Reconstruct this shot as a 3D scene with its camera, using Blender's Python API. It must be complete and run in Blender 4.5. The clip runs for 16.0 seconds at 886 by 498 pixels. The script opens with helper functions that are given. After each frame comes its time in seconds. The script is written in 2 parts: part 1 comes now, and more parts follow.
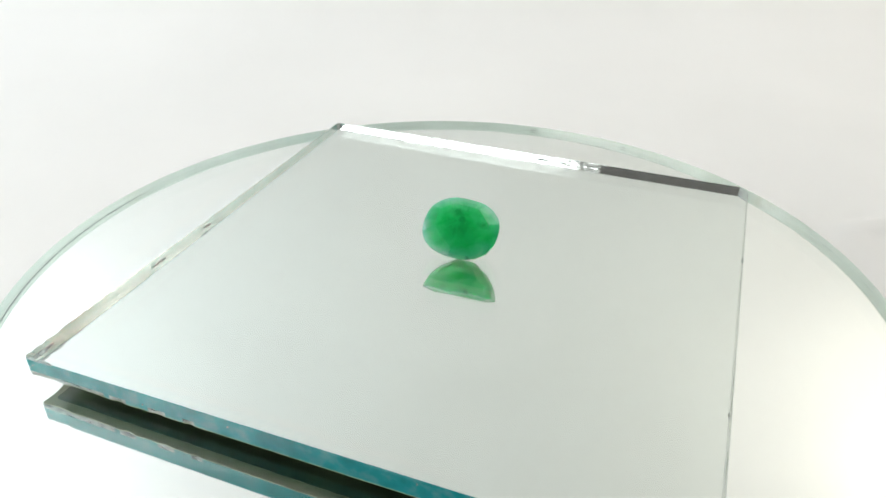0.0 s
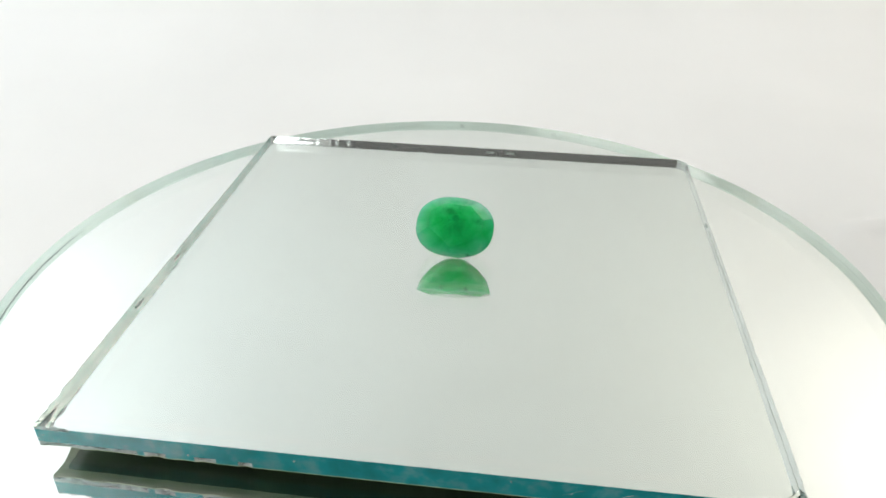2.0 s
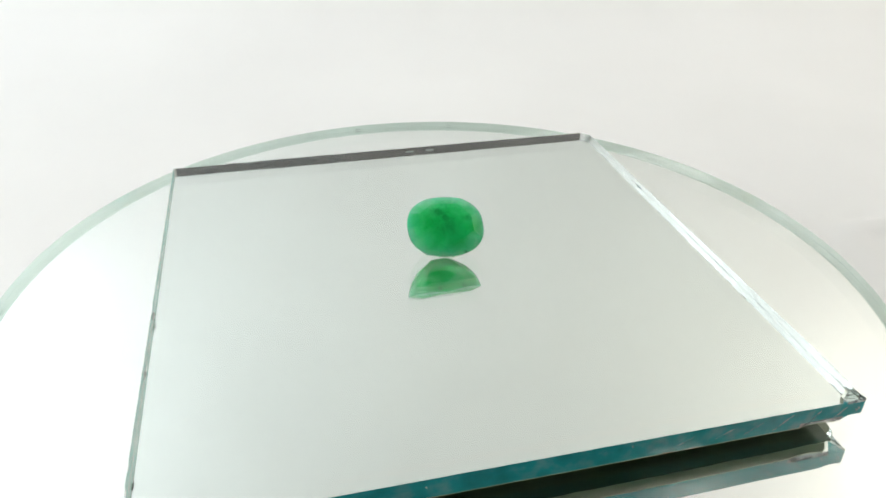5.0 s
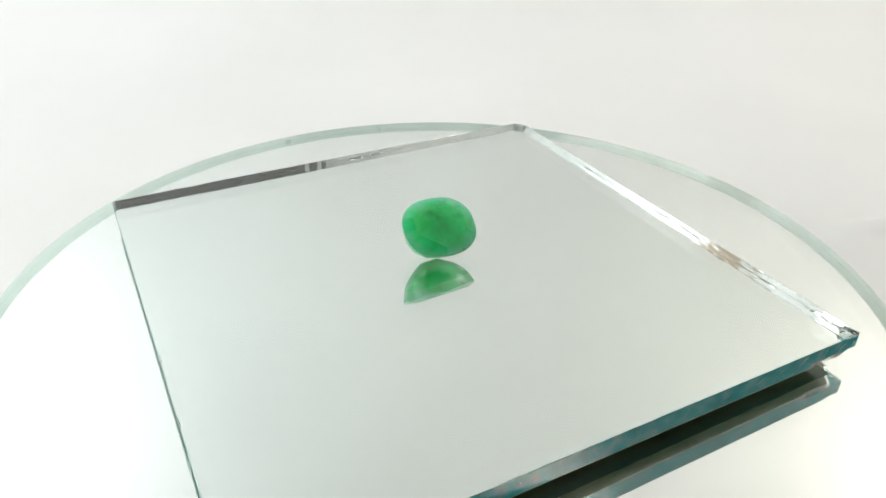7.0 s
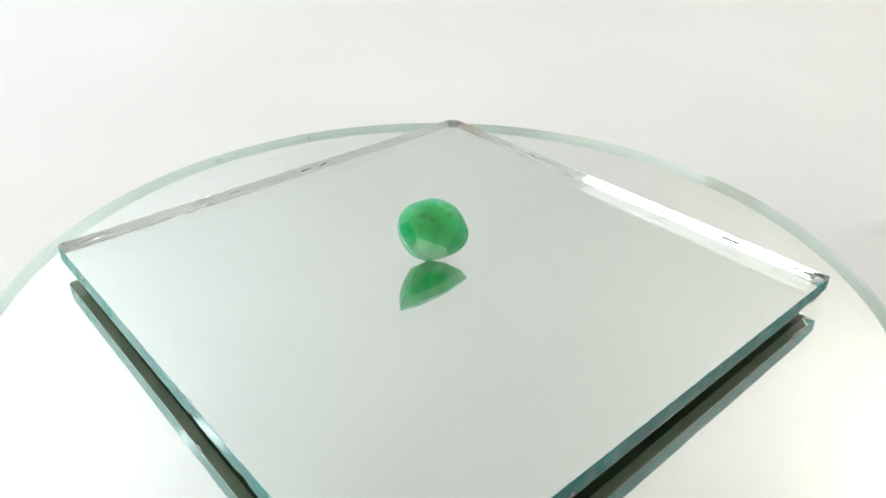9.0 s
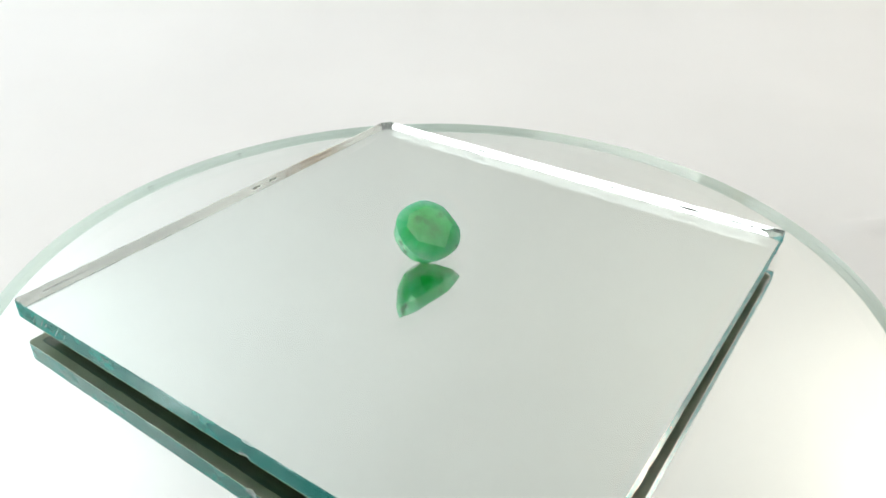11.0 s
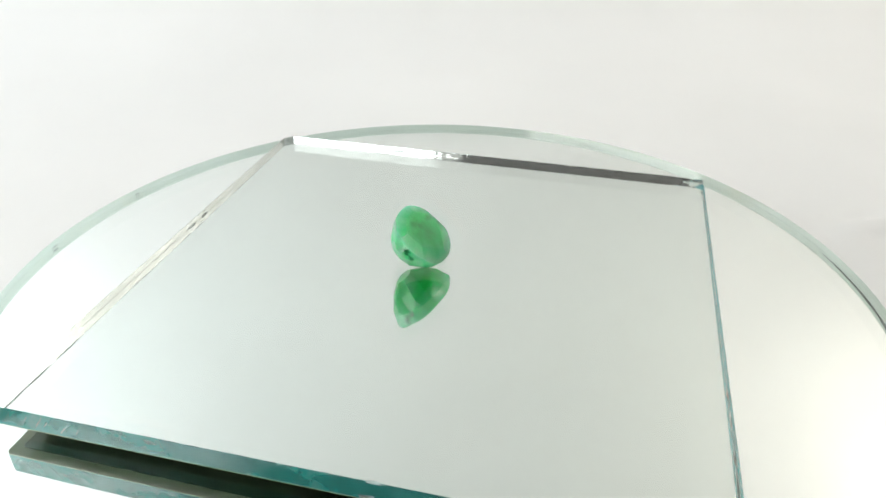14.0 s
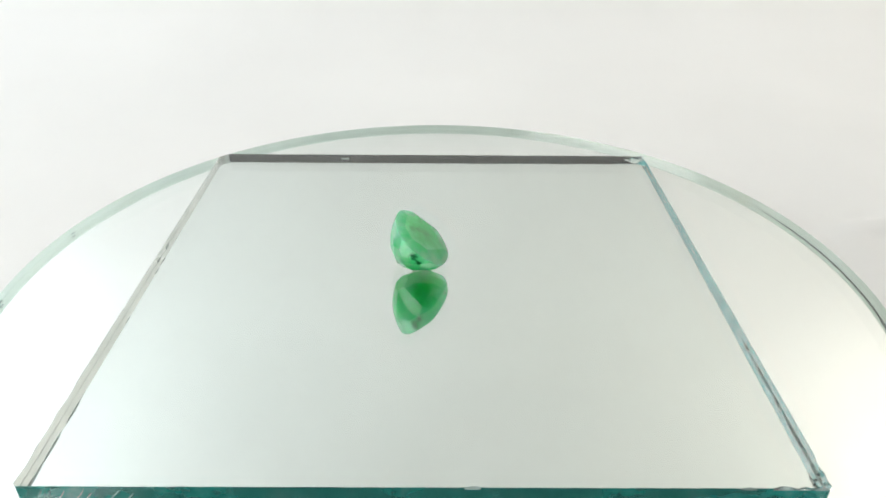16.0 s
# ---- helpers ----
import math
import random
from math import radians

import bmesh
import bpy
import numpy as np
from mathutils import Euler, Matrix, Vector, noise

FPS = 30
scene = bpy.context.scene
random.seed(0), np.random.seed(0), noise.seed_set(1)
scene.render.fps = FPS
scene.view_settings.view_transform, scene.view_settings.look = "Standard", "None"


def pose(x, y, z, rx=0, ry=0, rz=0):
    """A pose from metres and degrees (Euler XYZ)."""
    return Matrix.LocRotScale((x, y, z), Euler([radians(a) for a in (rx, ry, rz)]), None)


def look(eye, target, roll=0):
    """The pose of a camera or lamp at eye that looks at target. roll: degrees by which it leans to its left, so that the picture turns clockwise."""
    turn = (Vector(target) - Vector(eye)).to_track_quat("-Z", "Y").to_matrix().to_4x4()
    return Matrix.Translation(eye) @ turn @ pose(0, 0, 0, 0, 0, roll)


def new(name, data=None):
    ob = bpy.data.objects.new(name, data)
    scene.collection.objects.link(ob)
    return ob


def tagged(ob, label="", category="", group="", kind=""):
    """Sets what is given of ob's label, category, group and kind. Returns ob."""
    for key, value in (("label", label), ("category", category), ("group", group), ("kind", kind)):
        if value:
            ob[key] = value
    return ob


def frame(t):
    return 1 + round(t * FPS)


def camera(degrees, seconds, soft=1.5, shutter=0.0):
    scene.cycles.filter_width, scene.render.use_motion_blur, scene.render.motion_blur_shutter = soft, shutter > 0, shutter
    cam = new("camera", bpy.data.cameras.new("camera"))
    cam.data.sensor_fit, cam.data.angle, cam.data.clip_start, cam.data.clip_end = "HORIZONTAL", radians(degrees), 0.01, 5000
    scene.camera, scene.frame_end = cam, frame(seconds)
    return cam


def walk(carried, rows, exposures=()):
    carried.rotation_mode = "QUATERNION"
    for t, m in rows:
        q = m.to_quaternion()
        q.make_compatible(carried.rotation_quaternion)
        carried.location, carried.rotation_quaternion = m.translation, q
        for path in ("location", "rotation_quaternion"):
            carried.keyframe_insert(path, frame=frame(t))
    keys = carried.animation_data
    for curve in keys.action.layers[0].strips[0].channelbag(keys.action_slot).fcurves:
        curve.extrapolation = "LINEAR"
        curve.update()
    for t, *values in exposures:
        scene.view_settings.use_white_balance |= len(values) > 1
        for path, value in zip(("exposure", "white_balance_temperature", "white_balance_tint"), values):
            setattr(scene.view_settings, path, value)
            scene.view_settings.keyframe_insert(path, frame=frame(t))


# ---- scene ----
cam = camera(61.70, 16.0, soft=1.7)

# ---- camera: fixed on its stand, a hand's width from a small turntable ----
SIDE = 0.076          # the square mirror's side
EYE = Vector((0.0, -1.12758 * SIDE, 0.72181 * SIDE))
AIM = EYE + Vector((math.sin(-0.00725) * math.cos(0.5456), math.cos(-0.00725) * math.cos(0.5456), -math.sin(0.5456)))
VIEW = look(EYE, AIM, 0.16)
walk(cam, [(0.0, VIEW), (16.0, VIEW)], exposures=[(0.0, 0.0), (16.0, 0.0)])

PLATE_T = 0.0350 * SIDE
DISC_T = 0.044 * SIDE
GAP = 0.00075        # thin pad between the two mirrors
DISC_R = 0.7949 * SIDE
FLOOR_Z = -0.045

# ---- light: soft lamps inside a white tent, plus fills added to brighten its walls ----
world = bpy.data.worlds.new("world")
scene.world = world
world.use_nodes = True
world.node_tree.nodes["Background"].inputs[0].default_value = (0.8, 0.85, 0.9, 1)
world.node_tree.nodes["Background"].inputs[1].default_value = 0.05


def area_lamp(name, eye, target, w, h, watts, colour):
    data = bpy.data.lights.new(name, "AREA")
    data.shape, data.size, data.size_y, data.energy, data.color = "RECTANGLE", w, h, watts, colour
    ob = new(name, data)
    ob.matrix_world = look(eye, target)
    return ob


area_lamp("lamp_key", (-0.325, -0.195, 0.20), (0.0, 0.0, 0.0), 0.41, 0.22, 1.26, (0.955, 0.985, 1.0))
area_lamp("lamp_top", (0.03, 0.04, 0.46), (0.03, 0.12, 0.0), 0.30, 0.22, 0.36, (0.965, 0.97, 0.90))
area_lamp("lamp_left", (-0.38, 0.12, 0.34), (-0.37, 0.36, 0.30), 0.10, 0.10, 0.55, (0.87, 0.945, 1.0))
# added fill that brightens the left wall; no lamp is known there
area_lamp("fill_left_low", (-0.36, 0.10, 0.34), (-0.45, 0.12, 0.20), 0.16, 0.08, 0.22, (0.92, 0.97, 1.0))
area_lamp("lamp_right", (0.385, 0.225, 0.42), (0.31, 0.20, -0.04), 0.15, 0.12, 0.38, (1.0, 0.955, 0.87))
# two added fills, washing the back and right walls, not known lamps
area_lamp("fill_right_back", (0.30, 0.05, 0.40), (0.42, 0.36, 0.36), 0.16, 0.12, 0.27, (1.0, 0.955, 0.87))
area_lamp("fill_right_low", (0.39, -0.22, 0.44), (0.45, -0.24, 0.15), 0.16, 0.06, 0.40, (1.0, 0.94, 0.85))


# ---- materials ----
def material(name):
    m = bpy.data.materials.new(name)
    m.use_nodes = True
    return m, m.node_tree.nodes, m.node_tree.links, m.node_tree.nodes["Principled BSDF"]


def noise_node(n, l, scale, detail=3.0, coord="Object"):
    c = n.new("ShaderNodeTexCoord")
    t = n.new("ShaderNodeTexNoise")
    t.inputs["Scale"].default_value, t.inputs["Detail"].default_value = scale, detail
    l.new(c.outputs[coord], t.inputs["Vector"])
    return t


def ramp(n, l, src, stops):
    r = n.new("ShaderNodeValToRGB")
    e = r.color_ramp.elements
    while len(e) < len(stops):
        e.new(0.5)
    for k, (pos, col) in zip(e, stops):
        k.position, k.color = pos, (*col, 1)
    l.new(src, r.inputs[0])
    return r


def bump(n, l, bsdf, src, strength, distance):
    b = n.new("ShaderNodeBump")
    b.inputs["Strength"].default_value, b.inputs["Distance"].default_value = strength, distance
    l.new(src, b.inputs["Height"])
    l.new(b.outputs[0], bsdf.inputs["Normal"])
    return b


def cloth_material(name, a, b):
    m, n, l, p = material(name)
    t = noise_node(n, l, 9.0, 4)
    r = ramp(n, l, t.outputs[0], [(0.3, a), (0.7, b)])
    l.new(r.outputs[0], p.inputs["Base Color"])
    p.inputs["Roughness"].default_value = 0.9
    p.inputs["Specular IOR Level"].default_value = 0.1
    w = noise_node(n, l, 1400.0, 2)
    bump(n, l, p, w.outputs[0], 0.1, 0.0003)
    return m


def glass_material(name, tint, rough=0.0, marks=0.0):
    m, n, l, p = material(name)
    p.inputs["Base Color"].default_value = (*tint, 1)
    p.inputs["Transmission Weight"].default_value = 1.0
    p.inputs["IOR"].default_value = 1.52
    p.inputs["Roughness"].default_value = rough
    if marks:
        c = n.new("ShaderNodeTexCoord")
        s = n.new("ShaderNodeMapping")
        s.inputs["Scale"].default_value = (1.0, 1.0, 0.35)
        l.new(c.outputs["Object"], s.inputs["Vector"])
        t = n.new("ShaderNodeTexNoise")
        t.inputs["Scale"].default_value, t.inputs["Detail"].default_value = 420.0, 4.0
        l.new(s.outputs[0], t.inputs["Vector"])
        bump(n, l, p, t.outputs[0], marks, 0.0006)
    return m


def edge_material(name, skin, tint, least, most, scale, marks, kind="ShaderNodeBsdfDiffuse", worn=(), rough=0.03, toned=False):
    """Cut or ground glass: clear glass with a share of scattering skin, more of it in the marks of the cutter."""
    m, n, l, p = material(name)
    p.inputs["Base Color"].default_value = (*tint, 1)
    p.inputs["Transmission Weight"].default_value = 1.0
    p.inputs["IOR"].default_value = 1.52
    p.inputs["Roughness"].default_value = rough
    d = n.new(kind)
    d.inputs[0].default_value = (*skin, 1)
    c = n.new("ShaderNodeTexCoord")
    s = n.new("ShaderNodeMapping")
    s.inputs["Scale"].default_value, s.inputs["Rotation"].default_value = (0.5, 0.5, 1.1), (0.35, 0.3, 0.0)
    l.new(c.outputs["Object"], s.inputs["Vector"])
    t = n.new("ShaderNodeTexNoise")
    t.inputs["Scale"].default_value, t.inputs["Detail"].default_value = scale, 5.0
    l.new(s.outputs[0], t.inputs["Vector"])
    amount = t.outputs[0]
    for place, reach, more in worn:
        d2 = n.new("ShaderNodeVectorMath")
        d2.operation = "DISTANCE"
        l.new(c.outputs["Object"], d2.inputs[0])
        d2.inputs[1].default_value = place
        k = n.new("ShaderNodeMapRange")
        k.inputs[1].default_value, k.inputs[2].default_value, k.inputs[3].default_value, k.inputs[4].default_value = 0.0, reach, more, 0.0
        l.new(d2.outputs["Value"], k.inputs[0])
        a = n.new("ShaderNodeMath")
        l.new(amount, a.inputs[0])
        l.new(k.outputs[0], a.inputs[1])
        amount = a.outputs[0]
    r = ramp(n, l, amount, [(0.44, (least,) * 3), (0.74, (most,) * 3)])
    x = n.new("ShaderNodeMixShader")
    l.new(r.outputs[0], x.inputs[0])
    l.new(p.outputs[0], x.inputs[1])
    l.new(d.outputs[0], x.inputs[2])
    l.new(x.outputs[0], n["Material Output"].inputs[0])
    if toned:
        pale = noise_node(n, l, scale * 1.4, 3)
        tones = ramp(n, l, pale.outputs[0], [(0.30, tuple(0.78 * v for v in skin)), (0.52, skin), (0.74, tuple(0.16 + 0.84 * v for v in skin))])
        l.new(tones.outputs[0], d.inputs[0])
    bump(n, l, p, t.outputs[0], marks, 0.0005)
    return m


MAT_CLOTH = cloth_material("white_cloth", (0.79, 0.79, 0.78), (0.83, 0.83, 0.82))
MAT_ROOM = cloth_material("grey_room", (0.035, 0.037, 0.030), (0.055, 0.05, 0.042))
MAT_GLASS = glass_material("clear_glass", (0.955, 0.985, 0.965))
MAT_PLATE_GLASS = glass_material("pale_green_glass", (0.815, 0.872, 0.84))
MAT_EDGE = edge_material("cut_glass_edge", (0.03, 0.48, 0.50), (0.28, 0.74, 0.73), 0.49, 0.58, 300.0, 0.06,
                         worn=(((0.038, -0.038, 0.002), 0.045, 0.16), ((-0.038, -0.038, 0.0), 0.020, 0.10)), rough=0.16, toned=True)
MAT_EDGE_FINE = edge_material("fine_glass_edge", (0.08, 0.60, 0.52), (0.36, 0.82, 0.76), 0.33, 0.46, 300.0, 0.06, worn=(((-0.038, 0.038, 0.0), 0.020, 0.14), ((-0.038, -0.026, 0.0), 0.024, 0.16)), rough=0.12, toned=True)
MAT_EDGE_CLEAN = edge_material("clean_glass_edge", (0.13, 0.22, 0.21), (0.66, 0.80, 0.78), 0.04, 0.14, 300.0, 0.10, worn=(((-0.038, 0.038, 0.0), 0.034, 0.22),))
MAT_FLAKE = edge_material("flaked_glass", (0.72, 0.84, 0.81), (0.85, 0.95, 0.94), 0.25, 0.85, 1500.0, 0.5)
MAT_RIM = edge_material("ground_glass_rim", (0.50, 0.62, 0.56), (0.80, 0.93, 0.87), 0.80, 0.95, 120.0, 0.03, "ShaderNodeBsdfTranslucent")

m, n, l, p = material("silver")
p.inputs["Metallic"].default_value, p.inputs["Roughness"].default_value = 1.0, 0.0
p.inputs["Base Color"].default_value = (0.94, 0.945, 0.935, 1)
MAT_SILVER = m

# dark backing paint; under the square plate it stands in for shade
m, n, l, p = material("backing_and_shade")
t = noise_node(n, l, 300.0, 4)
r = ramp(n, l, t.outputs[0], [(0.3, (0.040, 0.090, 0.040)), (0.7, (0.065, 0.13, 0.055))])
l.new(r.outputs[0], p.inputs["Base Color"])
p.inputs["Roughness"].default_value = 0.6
MAT_PAINT_AND_SHADE = m

m, n, l, p = material("tarnish")
t = noise_node(n, l, 700.0, 4)
r = ramp(n, l, t.outputs[0], [(0.3, (0.06, 0.09, 0.09)), (0.7, (0.12, 0.15, 0.14))])
l.new(r.outputs[0], p.inputs["Base Color"])
p.inputs["Roughness"].default_value = 0.7
MAT_TARNISH = m

# pale olive: light on the plate's underside margin, put into the colour
m, n, l, p = material("lit_margin")
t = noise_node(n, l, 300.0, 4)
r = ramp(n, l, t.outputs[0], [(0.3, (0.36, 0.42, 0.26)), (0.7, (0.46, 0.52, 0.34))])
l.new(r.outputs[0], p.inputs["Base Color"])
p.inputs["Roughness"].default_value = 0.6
MAT_LIT_MARGIN = m

m, n, l, p = material("grey_plastic")
t = noise_node(n, l, 200.0, 3)
r = ramp(n, l, t.outputs[0], [(0.3, (0.70, 0.70, 0.69)), (0.7, (0.76, 0.76, 0.75))])
l.new(r.outputs[0], p.inputs["Base Color"])
p.inputs["Roughness"].default_value = 0.45
MAT_PLASTIC = m

# emerald: cloudy beryl, deep green at heart and milkier towards its ends, with veils and dark inclusions
m, n, l, p = material("emerald")
coord = n.new("ShaderNodeTexCoord")


def near(x, y, z, reach, squash=(1.0, 1.0, 1.0)):
    """1 at a place inside the stone (in millimetres), falling to 0 at that reach."""
    s = n.new("ShaderNodeVectorMath")
    s.operation = "MULTIPLY"
    l.new(coord.outputs["Object"], s.inputs[0])
    s.inputs[1].default_value = squash
    d = n.new("ShaderNodeVectorMath")
    d.operation = "DISTANCE"
    l.new(s.outputs[0], d.inputs[0])
    d.inputs[1].default_value = (x * squash[0] / 1000, y * squash[1] / 1000, z * squash[2] / 1000)
    k = n.new("ShaderNodeMapRange")
    k.inputs[1].default_value, k.inputs[2].default_value, k.inputs[3].default_value, k.inputs[4].default_value = 0.0, reach / 1000, 1.0, 0.0
    l.new(d.outputs["Value"], k.inputs[0])
    return k.outputs[0]


def maths(op, a, b):
    k = n.new("ShaderNodeMath")
    k.operation = op
    for i, v in enumerate((a, b)):
        if isinstance(v, float):
            k.inputs[i].default_value = v
        else:
            l.new(v, k.inputs[i])
    return k.outputs[0]


def blend(factor, a, b):
    x = n.new("ShaderNodeMix")
    x.data_type = "RGBA"
    l.new(factor, x.inputs["Factor"])
    for k, v in (("A", a), ("B", b)):
        if isinstance(v, tuple):
            x.inputs[k].default_value = (*v, 1)
        else:
            l.new(v, x.inputs[k])
    return x.outputs["Result"]


cloud = noise_node(n, l, 330.0, 5)
cloud.inputs["Distortion"].default_value = 0.8
heart = maths("ADD", near(0.4, -0.4, -0.6, 5.6, (0.8, 1.1, 0.7)), maths("MULTIPLY", maths("SUBTRACT", cloud.outputs[0], 0.5), 0.75))
tone = ramp(n, l, heart, [(0.05, (0.25, 0.78, 0.42)), (0.30, (0.07, 0.66, 0.25)), (0.62, (0.010, 0.47, 0.12)), (0.90, (0.002, 0.29, 0.07))])
veil = noise_node(n, l, 620.0, 4)
veil.inputs["Distortion"].default_value = 1.6
wisps = ramp(n, l, veil.outputs[0], [(0.47, (0, 0, 0)), (0.50, (0.45, 0.45, 0.45)), (0.53, (0, 0, 0))])
colour = blend(maths("MULTIPLY", wisps.outputs[0], near(-0.3, 1.2, 0.5, 4.2)), tone.outputs[0], (0.001, 0.16, 0.05))
smoke = noise_node(n, l, 1100.0, 3)
smudge = maths("MAXIMUM", near(-0.9, 1.9, 0.4, 1.3, (0.6, 1.3, 1.0)), maths("MAXIMUM", near(-0.1, 1.1, 0.4, 1.0), near(3.3, 1.0, 0.3, 1.3, (0.7, 1.5, 1.0))))
soft = ramp(n, l, maths("MULTIPLY", smudge, smoke.outputs[0]), [(0.12, (0, 0, 0)), (0.45, (0.62, 0.62, 0.62))])
colour = blend(soft.outputs[0], colour, (0.001, 0.20, 0.06))
fleck = noise_node(n, l, 2300.0, 4)
total = None
for x, y, z, size in ((-5.2, 0.5, -0.8, 1.5), (-5.0, -0.6, -1.2, 1.1), (2.2, -4.1, -0.1, 0.8), (-1.2, -4.3, -0.3, 0.6)):
    k = near(x, y, z, size)
    total = k if total is None else maths("MAXIMUM", total, k)
dark = ramp(n, l, maths("MULTIPLY", total, fleck.outputs[0]), [(0.24, (0, 0, 0)), (0.42, (0.9, 0.9, 0.9))])
colour = blend(dark.outputs[0], colour, (0.004, 0.06, 0.03))
l.new(colour, p.inputs["Base Color"])
p.inputs["Specular IOR Level"].default_value = 0.45
p.inputs["Transmission Weight"].default_value = 0.45
p.inputs["IOR"].default_value = 1.58
p.inputs["Roughness"].default_value = 0.06
p.inputs["Subsurface Weight"].default_value = 1.0
p.inputs["Subsurface Radius"].default_value = (0.2, 1.0, 0.45)
p.inputs["Subsurface Scale"].default_value = 0.014
bump(n, l, p, noise_node(n, l, 500.0, 2).outputs[0], 0.05, 0.0003)
MAT_EMERALD = m

m, n, l, p = material("pale_wood")
c = n.new("ShaderNodeTexCoord")
s = n.new("ShaderNodeMapping")
s.inputs["Scale"].default_value = (1.0, 1.0, 0.08)
l.new(c.outputs["Object"], s.inputs["Vector"])
t = n.new("ShaderNodeTexNoise")
t.inputs["Scale"].default_value, t.inputs["Detail"].default_value = 260.0, 5.0
l.new(s.outputs[0], t.inputs["Vector"])
r = ramp(n, l, t.outputs[0], [(0.3, (0.34, 0.23, 0.15)), (0.7, (0.48, 0.35, 0.24))])
l.new(r.outputs[0], p.inputs["Base Color"])
p.inputs["Roughness"].default_value = 0.6
MAT_WOOD = m

m, n, l, p = material("lint")
t = noise_node(n, l, 900.0, 2)
r = ramp(n, l, t.outputs[0], [(0.3, (0.25, 0.24, 0.22)), (0.7, (0.4, 0.38, 0.35))])
l.new(r.outputs[0], p.inputs["Base Color"])
p.inputs["Roughness"].default_value = 0.8
MAT_LINT = m


# ---- mesh helpers ----
def part(name, bm, mat, parent=None, label="", smooth=False):
    me = bpy.data.meshes.new(name)
    bmesh.ops.recalc_face_normals(bm, faces=bm.faces)
    bm.to_mesh(me)
    bm.free()
    for mm in (mat if isinstance(mat, (list, tuple)) else [mat]):
        me.materials.append(mm)
    if smooth:
        me.polygons.foreach_set("use_smooth", [True] * len(me.polygons))
    ob = new(name, me)
    if parent:
        ob.parent = parent
    if label:
        ob["label"] = label
    return ob


def slab(outline, z0, z1, side_index=0, bevel=0.0):
    """A flat slab over a plan outline; its sides take the material of that index. bevel: a small arris on the upper and lower edges."""
    bm = bmesh.new()
    c = Vector((sum(q[0] for q in outline) / len(outline), sum(q[1] for q in outline) / len(outline)))
    inner = [(q[0] + (c.x - q[0]) * bevel / (Vector(q) - c).length, q[1] + (c.y - q[1]) * bevel / (Vector(q) - c).length) for q in outline]
    levels = [(z0, inner), (z0 + bevel, outline), (z1 - bevel, outline), (z1, inner)] if bevel else [(z0, outline), (z1, outline)]
    rings = [[bm.verts.new((x, y, z)) for x, y in o] for z, o in levels]
    k = len(outline)
    for a, b in zip(rings, rings[1:]):
        for i in range(k):
            f = bm.faces.new((a[i], a[(i + 1) % k], b[(i + 1) % k], b[i]))
            f.material_index = side_index
    bm.faces.new(rings[0][::-1])
    bm.faces.new(rings[-1])
    return bm


# ---- the tent round the turntable ----
def sweep():
    """Floor, back wall and the curve between them in one sheet of cloth, with a little slack."""
    r, yb, top = 0.17, 0.36, 0.47
    prof = [(y, FLOOR_Z) for y in np.concatenate((np.linspace(-0.42, 0.045, 60), np.linspace(0.047, 0.135, 52), np.linspace(0.141, yb - r, 9)))]
    prof += [(yb - r + r * math.sin(a), FLOOR_Z + r - r * math.cos(a)) for a in np.linspace(0.1, math.pi / 2, 16)]
    prof += [(yb, z) for z in np.linspace(FLOOR_Z + r + 0.02, top - r, 10)]
    prof += [(yb - r + r * math.cos(a), top - r + r * math.sin(a)) for a in np.linspace(0.1, math.pi / 2 - 0.05, 16)]
    bm = bmesh.new()
    xs = np.concatenate((np.linspace(-0.46, 0.068, 92), np.linspace(0.070, 0.165, 56), np.linspace(0.170, 0.46, 52)))
    rows = []
    for y, z in prof:
        row = []
        for x in xs:
            # a soft fold in the cloth beside the turntable
            u, v = (x - 0.114) * 0.72 + (y - 0.088) * 0.69, -(x - 0.114) * 0.69 + (y - 0.088) * 0.72
            v += 0.002 * math.sin(u * 260)
            fold = 0.0022 * math.exp(-(u / 0.014) ** 2 - (v / 0.0036) ** 2) if z < -0.03 else 0.0
            row.append(bm.verts.new((x, y + 0.004 * noise.noise((x * 7, y * 5, z * 5)), z + 0.0025 * noise.noise((x * 6, y * 9, 3 + z * 6)) + fold)))
        rows.append(row)
    for a, b in zip(rows, rows[1:]):
        for i in range(len(xs) - 1):
            bm.faces.new((a[i], a[i + 1], b[i + 1], b[i]))
    ob = part("backdrop", bm, MAT_CLOTH, smooth=True)
    sol = ob.modifiers.new("thickness", "SOLIDIFY")
    sol.thickness, sol.offset = 0.002, -1
    return tagged(ob, "smooth white cloth backdrop sweeping up behind the turntable", "backdrop", kind="structure")


def panel(name, x0, x1, y0, y1, z0, z1, mat, label, category):
    bm = bmesh.new()
    bmesh.ops.create_cube(bm, size=1.0)
    for v in bm.verts:
        v.co = ((x0 + x1) / 2 + v.co.x * (x1 - x0), (y0 + y1) / 2 + v.co.y * (y1 - y0), (z0 + z1) / 2 + v.co.z * (z1 - z0))
    return tagged(part(name, bm, mat), label, category, kind="structure")


sweep()
panel("wall_left", -0.462, -0.45, -0.43, 0.40, FLOOR_Z - 0.01, 0.47, MAT_CLOTH, "plain white cloth side of the light tent", "wall")
panel("wall_right", 0.45, 0.462, -0.43, 0.40, FLOOR_Z - 0.01, 0.47, MAT_CLOTH, "plain white cloth side of the light tent", "wall")
panel("ceiling", -0.462, 0.462, -0.08, 0.40, 0.472, 0.484, MAT_CLOTH, "plain white cloth top of the light tent", "ceiling")
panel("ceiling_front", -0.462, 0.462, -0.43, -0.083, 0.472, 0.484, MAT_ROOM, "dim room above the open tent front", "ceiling")
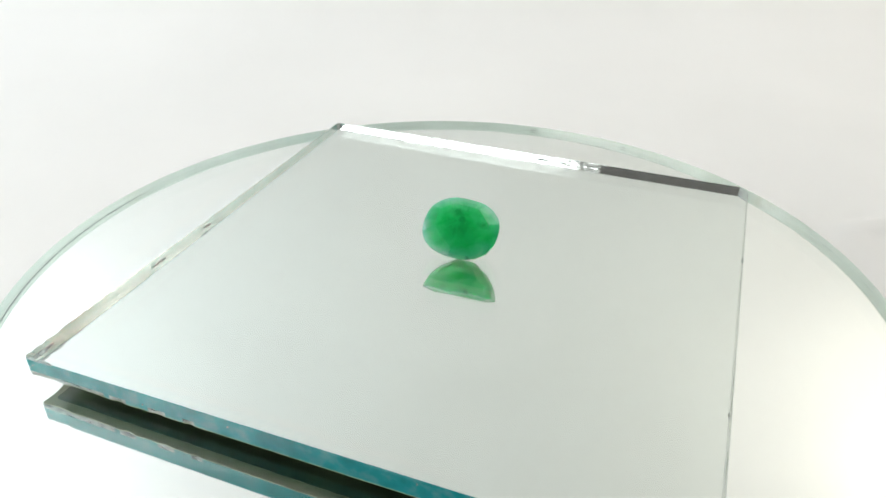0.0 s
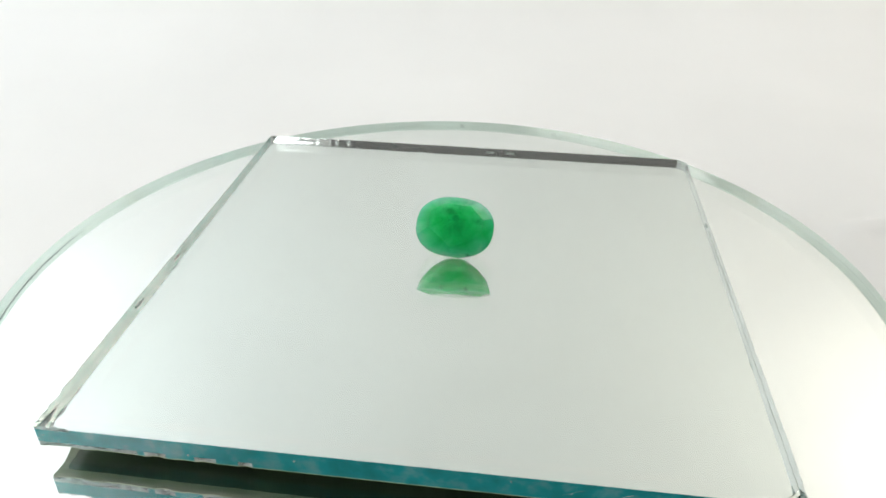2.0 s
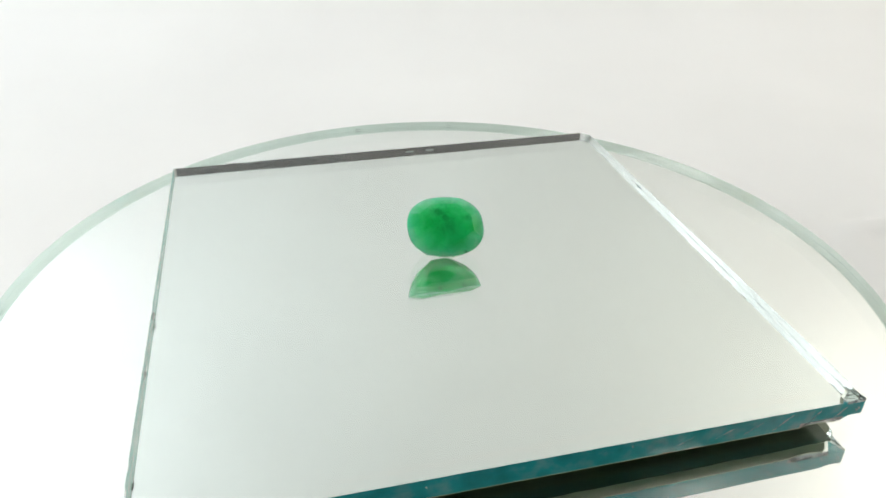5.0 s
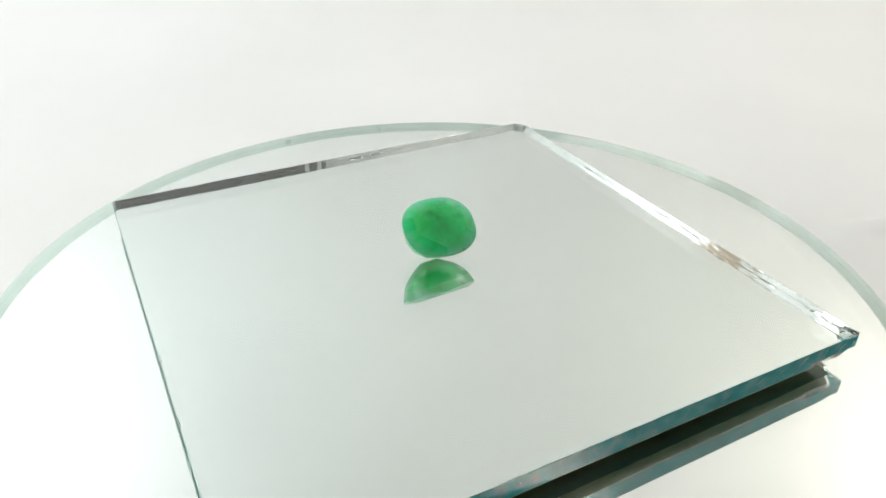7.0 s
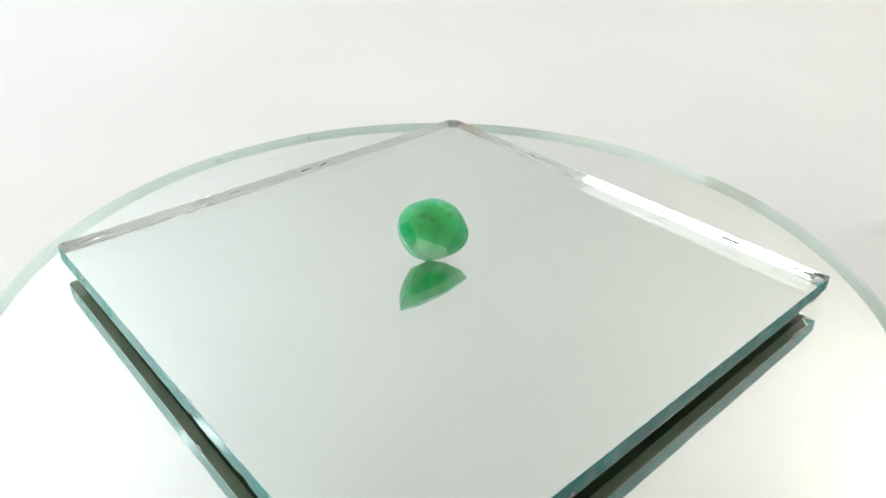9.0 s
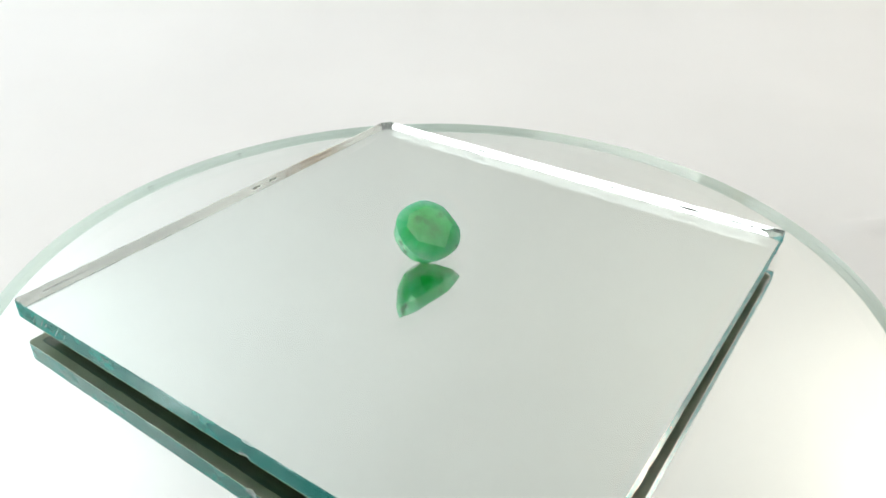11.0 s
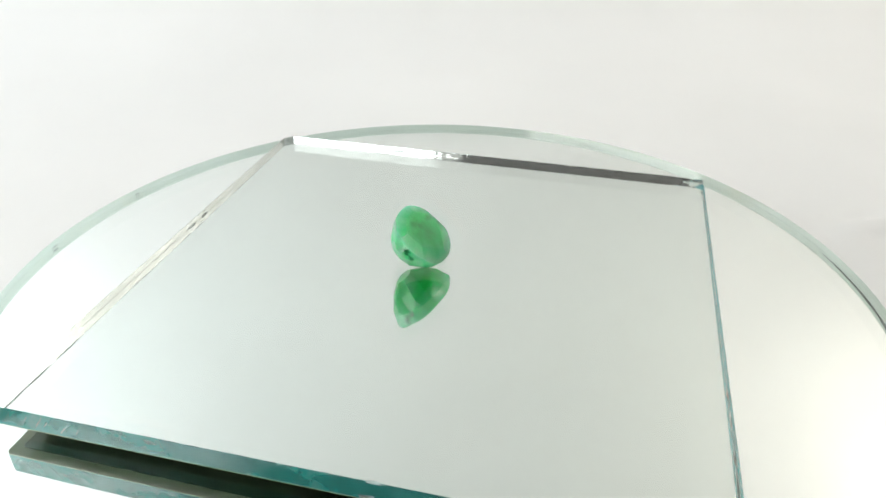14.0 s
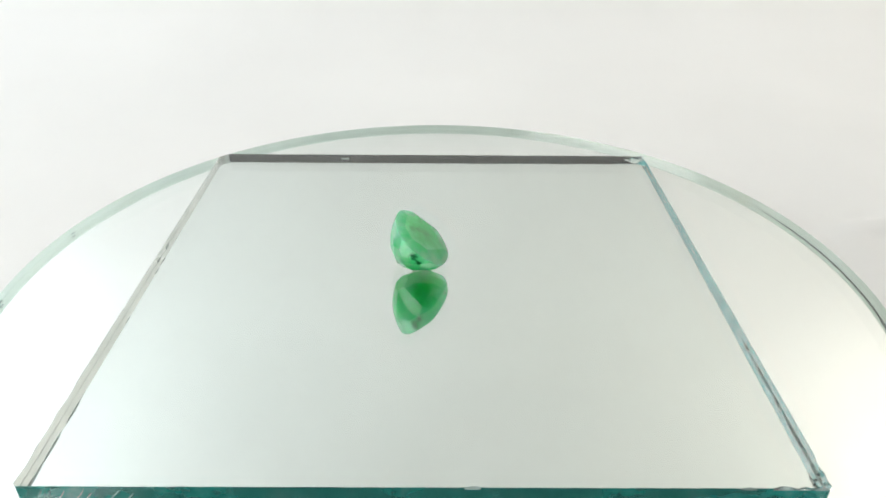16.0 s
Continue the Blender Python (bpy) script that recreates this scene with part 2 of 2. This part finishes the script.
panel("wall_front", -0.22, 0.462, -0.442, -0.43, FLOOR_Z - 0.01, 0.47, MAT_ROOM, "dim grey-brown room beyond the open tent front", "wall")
panel("wall_flap", -0.462, -0.22, -0.442, -0.43, FLOOR_Z - 0.01, 0.47, MAT_CLOTH, "plain white cloth flap of the tent front", "wall")


def tent_pole(x, y):
    """A wooden corner post of the tent, knotted and a little tapered."""
    bm = bmesh.new()
    k, rings = 20, []
    for i in range(9):
        z = FLOOR_Z + 0.004 + i / 8 * (0.465 - FLOOR_Z)
        r = 0.0165 - 0.002 * i / 8 + 0.0006 * noise.noise((0, 0, z * 14))
        rings.append([bm.verts.new((x + r * math.cos(2 * math.pi * q / k), y + r * math.sin(2 * math.pi * q / k), z)) for q in range(k)])
    for a, b in zip(rings, rings[1:]):
        for q in range(k):
            bm.faces.new((a[q], a[(q + 1) % k], b[(q + 1) % k], b[q]))
    bm.faces.new(rings[0][::-1])
    bm.faces.new(rings[-1])
    return tagged(part("tent_pole", bm, MAT_WOOD), "pale brown wooden pole at the tent's side", "pole", group="tent poles")


tent_pole(0.428, 0.125)
tent_pole(-0.428, 0.090)


# ---- turntable, mirror and stone ----
def circle(r, k):
    return [(r * math.cos(2 * math.pi * i / k), r * math.sin(2 * math.pi * i / k)) for i in range(k)]


def mirror_disc():
    e = new("mirror_disc")
    part("glass", slab(circle(DISC_R, 160), 0.00012, DISC_T, 1, 0.0002), [MAT_GLASS, MAT_RIM], e, "clear glass with a pale green ground rim")
    part("silver_coat", slab(circle(DISC_R - 0.00006, 160), 0.00018, 0.00026), MAT_SILVER, e, "bright silver mirror coat")
    part("backing", slab(circle(DISC_R - 0.0003, 120), 0.0, 0.0001), MAT_PAINT_AND_SHADE, e, "dull grey-green backing paint")
    for turn, long in ((93.7, 0.0007), (75.4, 0.0005)):
        bm = bmesh.new()
        bmesh.ops.create_icosphere(bm, subdivisions=2, radius=1.0)
        c = Matrix.Rotation(radians(turn), 4, "Z")
        for v in bm.verts:
            f = 1 + 0.3 * noise.noise(v.co * 2.3)
            v.co = c @ Vector((DISC_R - 0.00035 + 0.00012 * v.co.x * f, long * v.co.y * f, 0.0010 + 0.0002 * v.co.z * f))
        part("rim_chip", bm, MAT_TARNISH, e, "small dark chip in the rim")
    for start, end, most in ((-104, -66, 0.00034), (172, 214, 0.00016)):
        bm = bmesh.new()
        rows = []
        for i in range(41):
            q = radians(start + (end - start) * i / 40)
            wide = most * min(1.0, i / 6, (40 - i) / 6) * (0.75 + 0.5 * noise.noise((i * 0.35, start, 0))) + 0.00002
            rows.append([bm.verts.new((w * math.cos(q), w * math.sin(q), z)) for w, z in ((DISC_R - 0.00055 - wide, 0.00028), (DISC_R - 0.00055, 0.00028), (DISC_R - 0.00055, 0.00034), (DISC_R - 0.00055 - wide, 0.00034))])
        for a, b in zip(rows, rows[1:]):
            for k in range(4):
                bm.faces.new((a[k], a[(k + 1) % 4], b[(k + 1) % 4], b[k]))
        bm.faces.new(rows[0][::-1])
        bm.faces.new(rows[-1])
        part("tarnish", bm, MAT_TARNISH, e, "dark tarnished line along the silver's rim")
    return tagged(e, "round glass mirror with a pale green rim on a turntable", "mirror")


CORNER_CUTS = (0.0014, 0.0004, 0.0003, 0.0002)
# side, place along it, half width, depth: flakes off the lower and the upper edge
CHIPS_LOW = ((2, 0.165, 0.012, 0.00028), (2, 0.205, 0.007, 0.0002), (2, 0.235, 0.009, 0.00024), (2, 0.29, 0.006, 0.00018), (2, 0.93, 0.03, 0.0003), (1, 0.55, 0.010, 0.0003), (1, 0.70, 0.014, 0.00022),
             (2, 0.03, 0.03, 0.0003), (2, 0.10, 0.05, 0.00022), (1, 0.98, 0.03, 0.0005),
             (0, 0.45, 0.012, 0.0002), (0, 0.40, 0.008, 0.0002), (3, 0.72, 0.012, 0.0002))
CHIPS_HIGH = ((0, 0.84, 0.03, 0.00016), (0, 0.91, 0.03, 0.0002), (0, 0.97, 0.03, 0.00026),
              (1, 0.945, 0.014, 0.00032), (1, 0.97, 0.010, 0.00036), (2, 0.035, 0.012, 0.0003), (1, 0.90, 0.008, 0.0002), (1, 0.56, 0.012, 0.00022), (3, 0.02, 0.016, 0.0004), (2, 0.985, 0.012, 0.0004),
              (0, 0.47, 0.008, 0.00016), (0, 0.43, 0.005, 0.00014),
              (3, 0.30, 0.008, 0.00012), (3, 0.05, 0.012, 0.00016), (1, 0.99, 0.010, 0.0002), (2, 0.01, 0.010, 0.0002), (0, 0.62, 0.005, 0.00012))


def plate_ring(chips=(), rough=0.0, inset=0.0, broken=0.0):
    """The square's outline with cut corners, flaked inwards along its sides."""
    h = SIDE / 2 * 1.004 - inset
    ends = []
    for (sx, sy), cut in zip(((1, 1), (-1, 1), (-1, -1), (1, -1)), CORNER_CUTS):
        d1, d2 = ((-cut, 0), (0, -cut)) if sx * sy < 0 else ((0, -cut), (-cut, 0))
        ends.append([Vector((sx * (h + dx), sy * (h + dy))) for dx, dy in (d1, d2)])
    inward = (Vector((0, -1)), Vector((1, 0)), Vector((0, 1)), Vector((-1, 0)))
    pts = []
    for k in range(4):
        a, b = ends[k][1], ends[(k + 1) % 4][0]
        for i in range(101):
            u = i / 100
            d = rough * abs(noise.noise((u * 37, k * 9.1, rough * 5e4)))
            for side, mid, half, depth in chips:
                if side == k and abs(u - mid) < half:
                    w = 1 - ((u - mid) / half) ** 2
                    d = max(d, depth * w * (0.8 + 0.35 * noise.noise((u * 160, mid * 50, k))))
            q = a.lerp(b, u) + inward[k] * d
            # the lower corner that has broken off, in a shallow hollow
            over = (q.x - q.y - (2 * h - broken)) / 2 if broken else 0.0
            if over > 0:
                q = q - Vector((1, -1)) * over * 1.15
            pts.append((q.x, q.y))
    return pts


def layered(levels, side_index=None, flake_index=None):
    bm = bmesh.new()
    rings = [[bm.verts.new((x, y, z)) for x, y in o] for z, o in levels]
    k = len(rings[0])
    for row, (a, b) in enumerate(zip(rings, rings[1:])):
        for i in range(k):
            f = bm.faces.new((a[i], a[(i + 1) % k], b[(i + 1) % k], b[i]))
            f.material_index = side_index[i // 101] if side_index else 0
            if flake_index is not None and i % 101 == 100:
                f.material_index = flake_index
            slope = max((a[q].co.xy - b[q].co.xy).length for q in (i, (i + 1) % k))
            if flake_index is not None and row != 1 and 0.00009 < slope < 0.0006:
                f.material_index = flake_index
    for ring, z in ((rings[0][::-1], levels[0][0]), (rings[-1], levels[-1][0])):
        mid = bm.verts.new((0, 0, z))
        for i in range(k):
            bm.faces.new((ring[i], ring[(i + 1) % k], mid))
    return bm


def mirror_plate():
    e = new("square_mirror")
    low, full, high = plate_ring(CHIPS_LOW, 0.00006, broken=0.0026), plate_ring((), 0.00002), plate_ring(CHIPS_HIGH, 0.00005)
    part("glass", layered([(0.00012, low), (0.00012 + 0.22 * PLATE_T, full), (0.90 * PLATE_T, full), (PLATE_T, high)], (3, 4, 1, 3), 2),
         [MAT_PLATE_GLASS, MAT_EDGE, MAT_FLAKE, MAT_EDGE_CLEAN, MAT_EDGE_FINE], e, "clear glass with cut teal edges")
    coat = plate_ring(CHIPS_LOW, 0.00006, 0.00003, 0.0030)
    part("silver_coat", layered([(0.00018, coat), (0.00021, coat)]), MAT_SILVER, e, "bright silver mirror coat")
    # the lit strip below the plate's edge, painted as an olive margin
    part("backing", layered([(0.0, coat), (0.0001, coat)]), MAT_LIT_MARGIN, e, "olive backing whose margin is coloured as the lit underside strip")
    # the shade deeper under the plate, painted as a dark sheet
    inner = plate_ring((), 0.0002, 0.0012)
    part("backing_and_shade", layered([(-0.00006, inner), (-0.000004, inner)]), MAT_PAINT_AND_SHADE, e, "dark green sheet painted as the shade under the plate, short of the edges")
    pad = 0.56 * SIDE / 2
    part("pad", slab([(pad, pad), (-pad, pad), (-pad, -pad), (pad, -pad)], -GAP, -0.00001), MAT_PAINT_AND_SHADE, e, "thin dark pad under the plate")
    h = SIDE / 2 * 1.004
    # slanting hackle marks on two cut faces: distance from the corner, lean, length
    for face, marks in ((1, ((0.0022, 0.5, 0.0017), (0.0043, 0.55, 0.0016), (0.0060, 0.6, 0.0022), (0.0069, 0.6, 0.0010), (0.0092, 0.7, 0.0020), (0.0108, 0.6, 0.0012))),
                        (2, ((0.0062, -0.9, 0.0015), (0.0101, -1.3, 0.0018), (0.0030, -1.1, 0.0012), (0.0136, -1.8, 0.0012), (0.0170, -2.2, 0.0010), (0.0215, -2.4, 0.0009)))):
        for off, lean, long in marks:
            bm = bmesh.new()
            rows = []
            for i in range(6):
                u = i / 5 - 0.5
                z = PLATE_T * 0.5 + u * min(long, PLATE_T * 0.8)
                side = off + u * long * lean + 0.0001 * math.sin(u * 5)
                w = 0.00007 * (1 - (2 * u) ** 2) + 0.00001
                rows.append([(side - w, 0.0, z), (side, 0.00004, z), (side + w, 0.0, z)])
            vs = []
            for row in rows:
                for q, out, z in row:
                    p3 = (-h - out + 0.00001, h - q, z) if face == 1 else (h - q, -h - out + 0.00001, z)
                    vs.append(bm.verts.new(p3))
            for i in range(5):
                for k in range(2):
                    bm.faces.new((vs[3 * i + k], vs[3 * i + k + 1], vs[3 * i + k + 4], vs[3 * i + k + 3]))
            part("hackle_mark", bm, MAT_FLAKE, e)
    # crumbled glass left at two corners
    crumbs = random.Random(8)
    for cx, cy, count in ((-1, -1, 12), (1, -1, 8)):
        for i in range(count):
            bm = bmesh.new()
            size = crumbs.uniform(0.00010, 0.00030)
            along, side = crumbs.uniform(0.0, 0.0026), crumbs.random() < 0.55
            at = Vector((cx * (h - (0.0 if side else along) - 0.00012), cy * (h - (along if side else 0.0) - 0.00012), PLATE_T * crumbs.uniform(0.25, 0.97)))
            for k in range(9):
                bm.verts.new(at + Vector((crumbs.uniform(-1, 1), crumbs.uniform(-1, 1), crumbs.uniform(-1, 1))) * size)
            bmesh.ops.convex_hull(bm, input=bm.verts[:])
            bmesh.ops.delete(bm, geom=[v for v in bm.verts if not v.link_faces], context="VERTS")
            part("crumb", bm, MAT_FLAKE, e)
    for share, z in ((0.36, 0.62), (0.64, 0.75), (0.215, 0.35)):
        bm = bmesh.new()
        bmesh.ops.create_icosphere(bm, subdivisions=2, radius=0.00011)
        for v in bm.verts:
            v.co = v.co * (1 + 0.3 * noise.noise(v.co * 9000)) + Vector((-h + 2 * h * share, -h, z * PLATE_T))
        part("speck", bm, MAT_FLAKE, e, "tiny pale speck in the edge")
    return tagged(e, "square cut-glass mirror with chipped teal edges on the round mirror", "mirror")


def lint_fibre():
    """A short curled fibre lying on the glass."""
    bm = bmesh.new()
    path = [Vector((0.0011 * (i / 8 - 0.5), 0.00028 * math.sin(i / 8 * 3.6), 0.00003 + 0.00008 * math.sin(i / 8 * math.pi))) for i in range(9)]
    rings = []
    for q in path:
        rings.append([bm.verts.new((q.x, q.y + 0.000016 * math.cos(a), q.z + 0.000016 * math.sin(a))) for a in (0.5, 2.1, 3.6, 5.2)])
    for a, b in zip(rings, rings[1:]):
        for i in range(4):
            bm.faces.new((a[i], a[(i + 1) % 4], b[(i + 1) % 4], b[i]))
    bm.faces.new(rings[0])
    bm.faces.new(rings[-1])
    return tagged(part("lint_fibre", bm, MAT_LINT), "tiny curled grey lint fibre lying on the mirror", "lint")


# the stone's table and pavilion facets, as shares of its half length and half width
TABLE = ((0.70, -0.24), (0.70, 0.28), (0.34, 0.70), (-0.32, 0.72), (-0.67, 0.42), (-0.67, -0.14), (-0.04, -0.76))


def emerald():
    """A hand-cut cushion oval: flat table, low crown, thin girdle, stepped pavilion with a broad keel."""
    a, b, hc, hp, ka, kb, gt = [v * SIDE for v in (0.0709, 0.0581, 0.0068, 0.0618, 0.0195, 0.0160, 0.0018)]
    bm = bmesh.new()

    def ring(sa, sb, z, k, off=0.0, square=2.37, wob=0.0):
        for i in range(k):
            q = 2 * math.pi * (i + off) / k
            c, v = math.cos(q), math.sin(q)
            r = (abs(c) ** square + abs(v) ** square) ** (-1 / square) * (1 + wob * noise.noise((i * 1.7, z * 900, k)))
            bm.verts.new((sa * r * c, sb * r * v, z))
    ring(a, b, hc, 34, 0.2)
    ring(a, b, -gt, 34, 0.2)
    for share, depth, k, off in ((0.915, 0.294, 16, 0.5), (0.838, 0.443, 14, 0.1), (0.63, 0.72, 11, 0.35)):
        ring(a * share, b * share, -gt - depth * (hp - gt), k, off, wob=0.02)
    ring(ka, kb, -hp, 7)
    res = bmesh.ops.convex_hull(bm, input=bm.verts[:])
    bmesh.ops.delete(bm, geom=list({v for v in res["geom_interior"] if isinstance(v, bmesh.types.BMVert)}), context="VERTS")
    for (x0, y0), (x1, y1) in zip(TABLE, TABLE[1:] + TABLE[:1]):
        p0, p1 = Vector((a * x0, b * y0, hc)), Vector((a * x1, b * y1, hc))
        out = Vector((p1.y - p0.y, p0.x - p1.x, 0)).normalized()
        mid = (p0 + p1) / 2
        wide = max((v.co - mid).dot(out) for v in bm.verts)
        cut = Vector((out.x * hc, out.y * hc, wide * 1.02)).normalized()
        bmesh.ops.bisect_plane(bm, geom=bm.verts[:] + bm.edges[:] + bm.faces[:], dist=1e-7, plane_co=mid, plane_no=cut, clear_outer=True)
        bmesh.ops.holes_fill(bm, edges=[k for k in bm.edges if k.is_boundary], sides=0)
    bmesh.ops.dissolve_limit(bm, angle_limit=radians(4.0), verts=bm.verts[:], edges=bm.edges[:])
    bmesh.ops.bevel(bm, geom=bm.edges[:], offset=0.00004, segments=1, affect="EDGES")
    ob = part("emerald", bm, MAT_EMERALD)
    return tagged(ob, "oval faceted green emerald leaning on the square mirror", "gemstone")


def turntable_base():
    bm = bmesh.new()
    prof = [(0.030, FLOOR_Z), (0.0315, FLOOR_Z + 0.002), (0.030, FLOOR_Z + 0.022), (0.022, FLOOR_Z + 0.024), (0.022, -PLATE_T - GAP - DISC_T - 0.0015), (0.0215, -PLATE_T - GAP - DISC_T - 0.0006)]
    k = 64
    rings = [[bm.verts.new((r * math.cos(2 * math.pi * i / k), r * math.sin(2 * math.pi * i / k), z)) for i in range(k)] for r, z in prof]
    for q, w in zip(rings, rings[1:]):
        for i in range(k):
            bm.faces.new((q[i], q[(i + 1) % k], w[(i + 1) % k], w[i]))
    bm.faces.new(rings[0][::-1])
    bm.faces.new(rings[-1])
    return tagged(part("turntable_base", bm, MAT_PLASTIC), "plain light grey turntable base under the round mirror", "turntable")


DISC = mirror_disc()
PLATE = mirror_plate()
GEM = emerald()
turntable_base()
LINT = lint_fibre()


def motions():
    """The table turns evenly, a little out of true; all that lies on it turns with it."""
    tilt = Vector((0, 0, 1)).rotation_difference(Vector((0.0075, -0.0037, 1)).normalized()).to_matrix().to_4x4()
    on_disc = Matrix.Translation((0.0039 * SIDE, 0.0089 * SIDE, -PLATE_T - GAP - DISC_T))
    on_plate = Matrix.Translation((-0.00345 * SIDE, 0.03292 * SIDE, -PLATE_T))
    lean = pose(0, 0, 0, 0, 0, 2.08) @ pose(0, 0, 0, 38.97) @ pose(0, 0, 0, 0, 0, -4.22)
    stone = Matrix.Translation((0.0073 * SIDE, 0.0457 * SIDE, -min((lean @ v.co).z for v in GEM.data.vertices))) @ lean
    runout = Matrix.Translation((-0.0057 * SIDE, 0.0100 * SIDE, 0))
    still = Matrix.Identity(4)
    for thing, shift, seat in ((DISC, runout, on_disc), (PLATE, still, on_plate), (GEM, still, stone),
                               (LINT, still, pose(-0.0150, 0.0126, 0.00002, 0, 0, 40))):
        walk(thing, [(t, shift @ pose(0, 0, 0, 0, 0, -20.542 + 6.945 * t) @ tilt @ seat) for t in [0.5 * i for i in range(33)]])


motions()
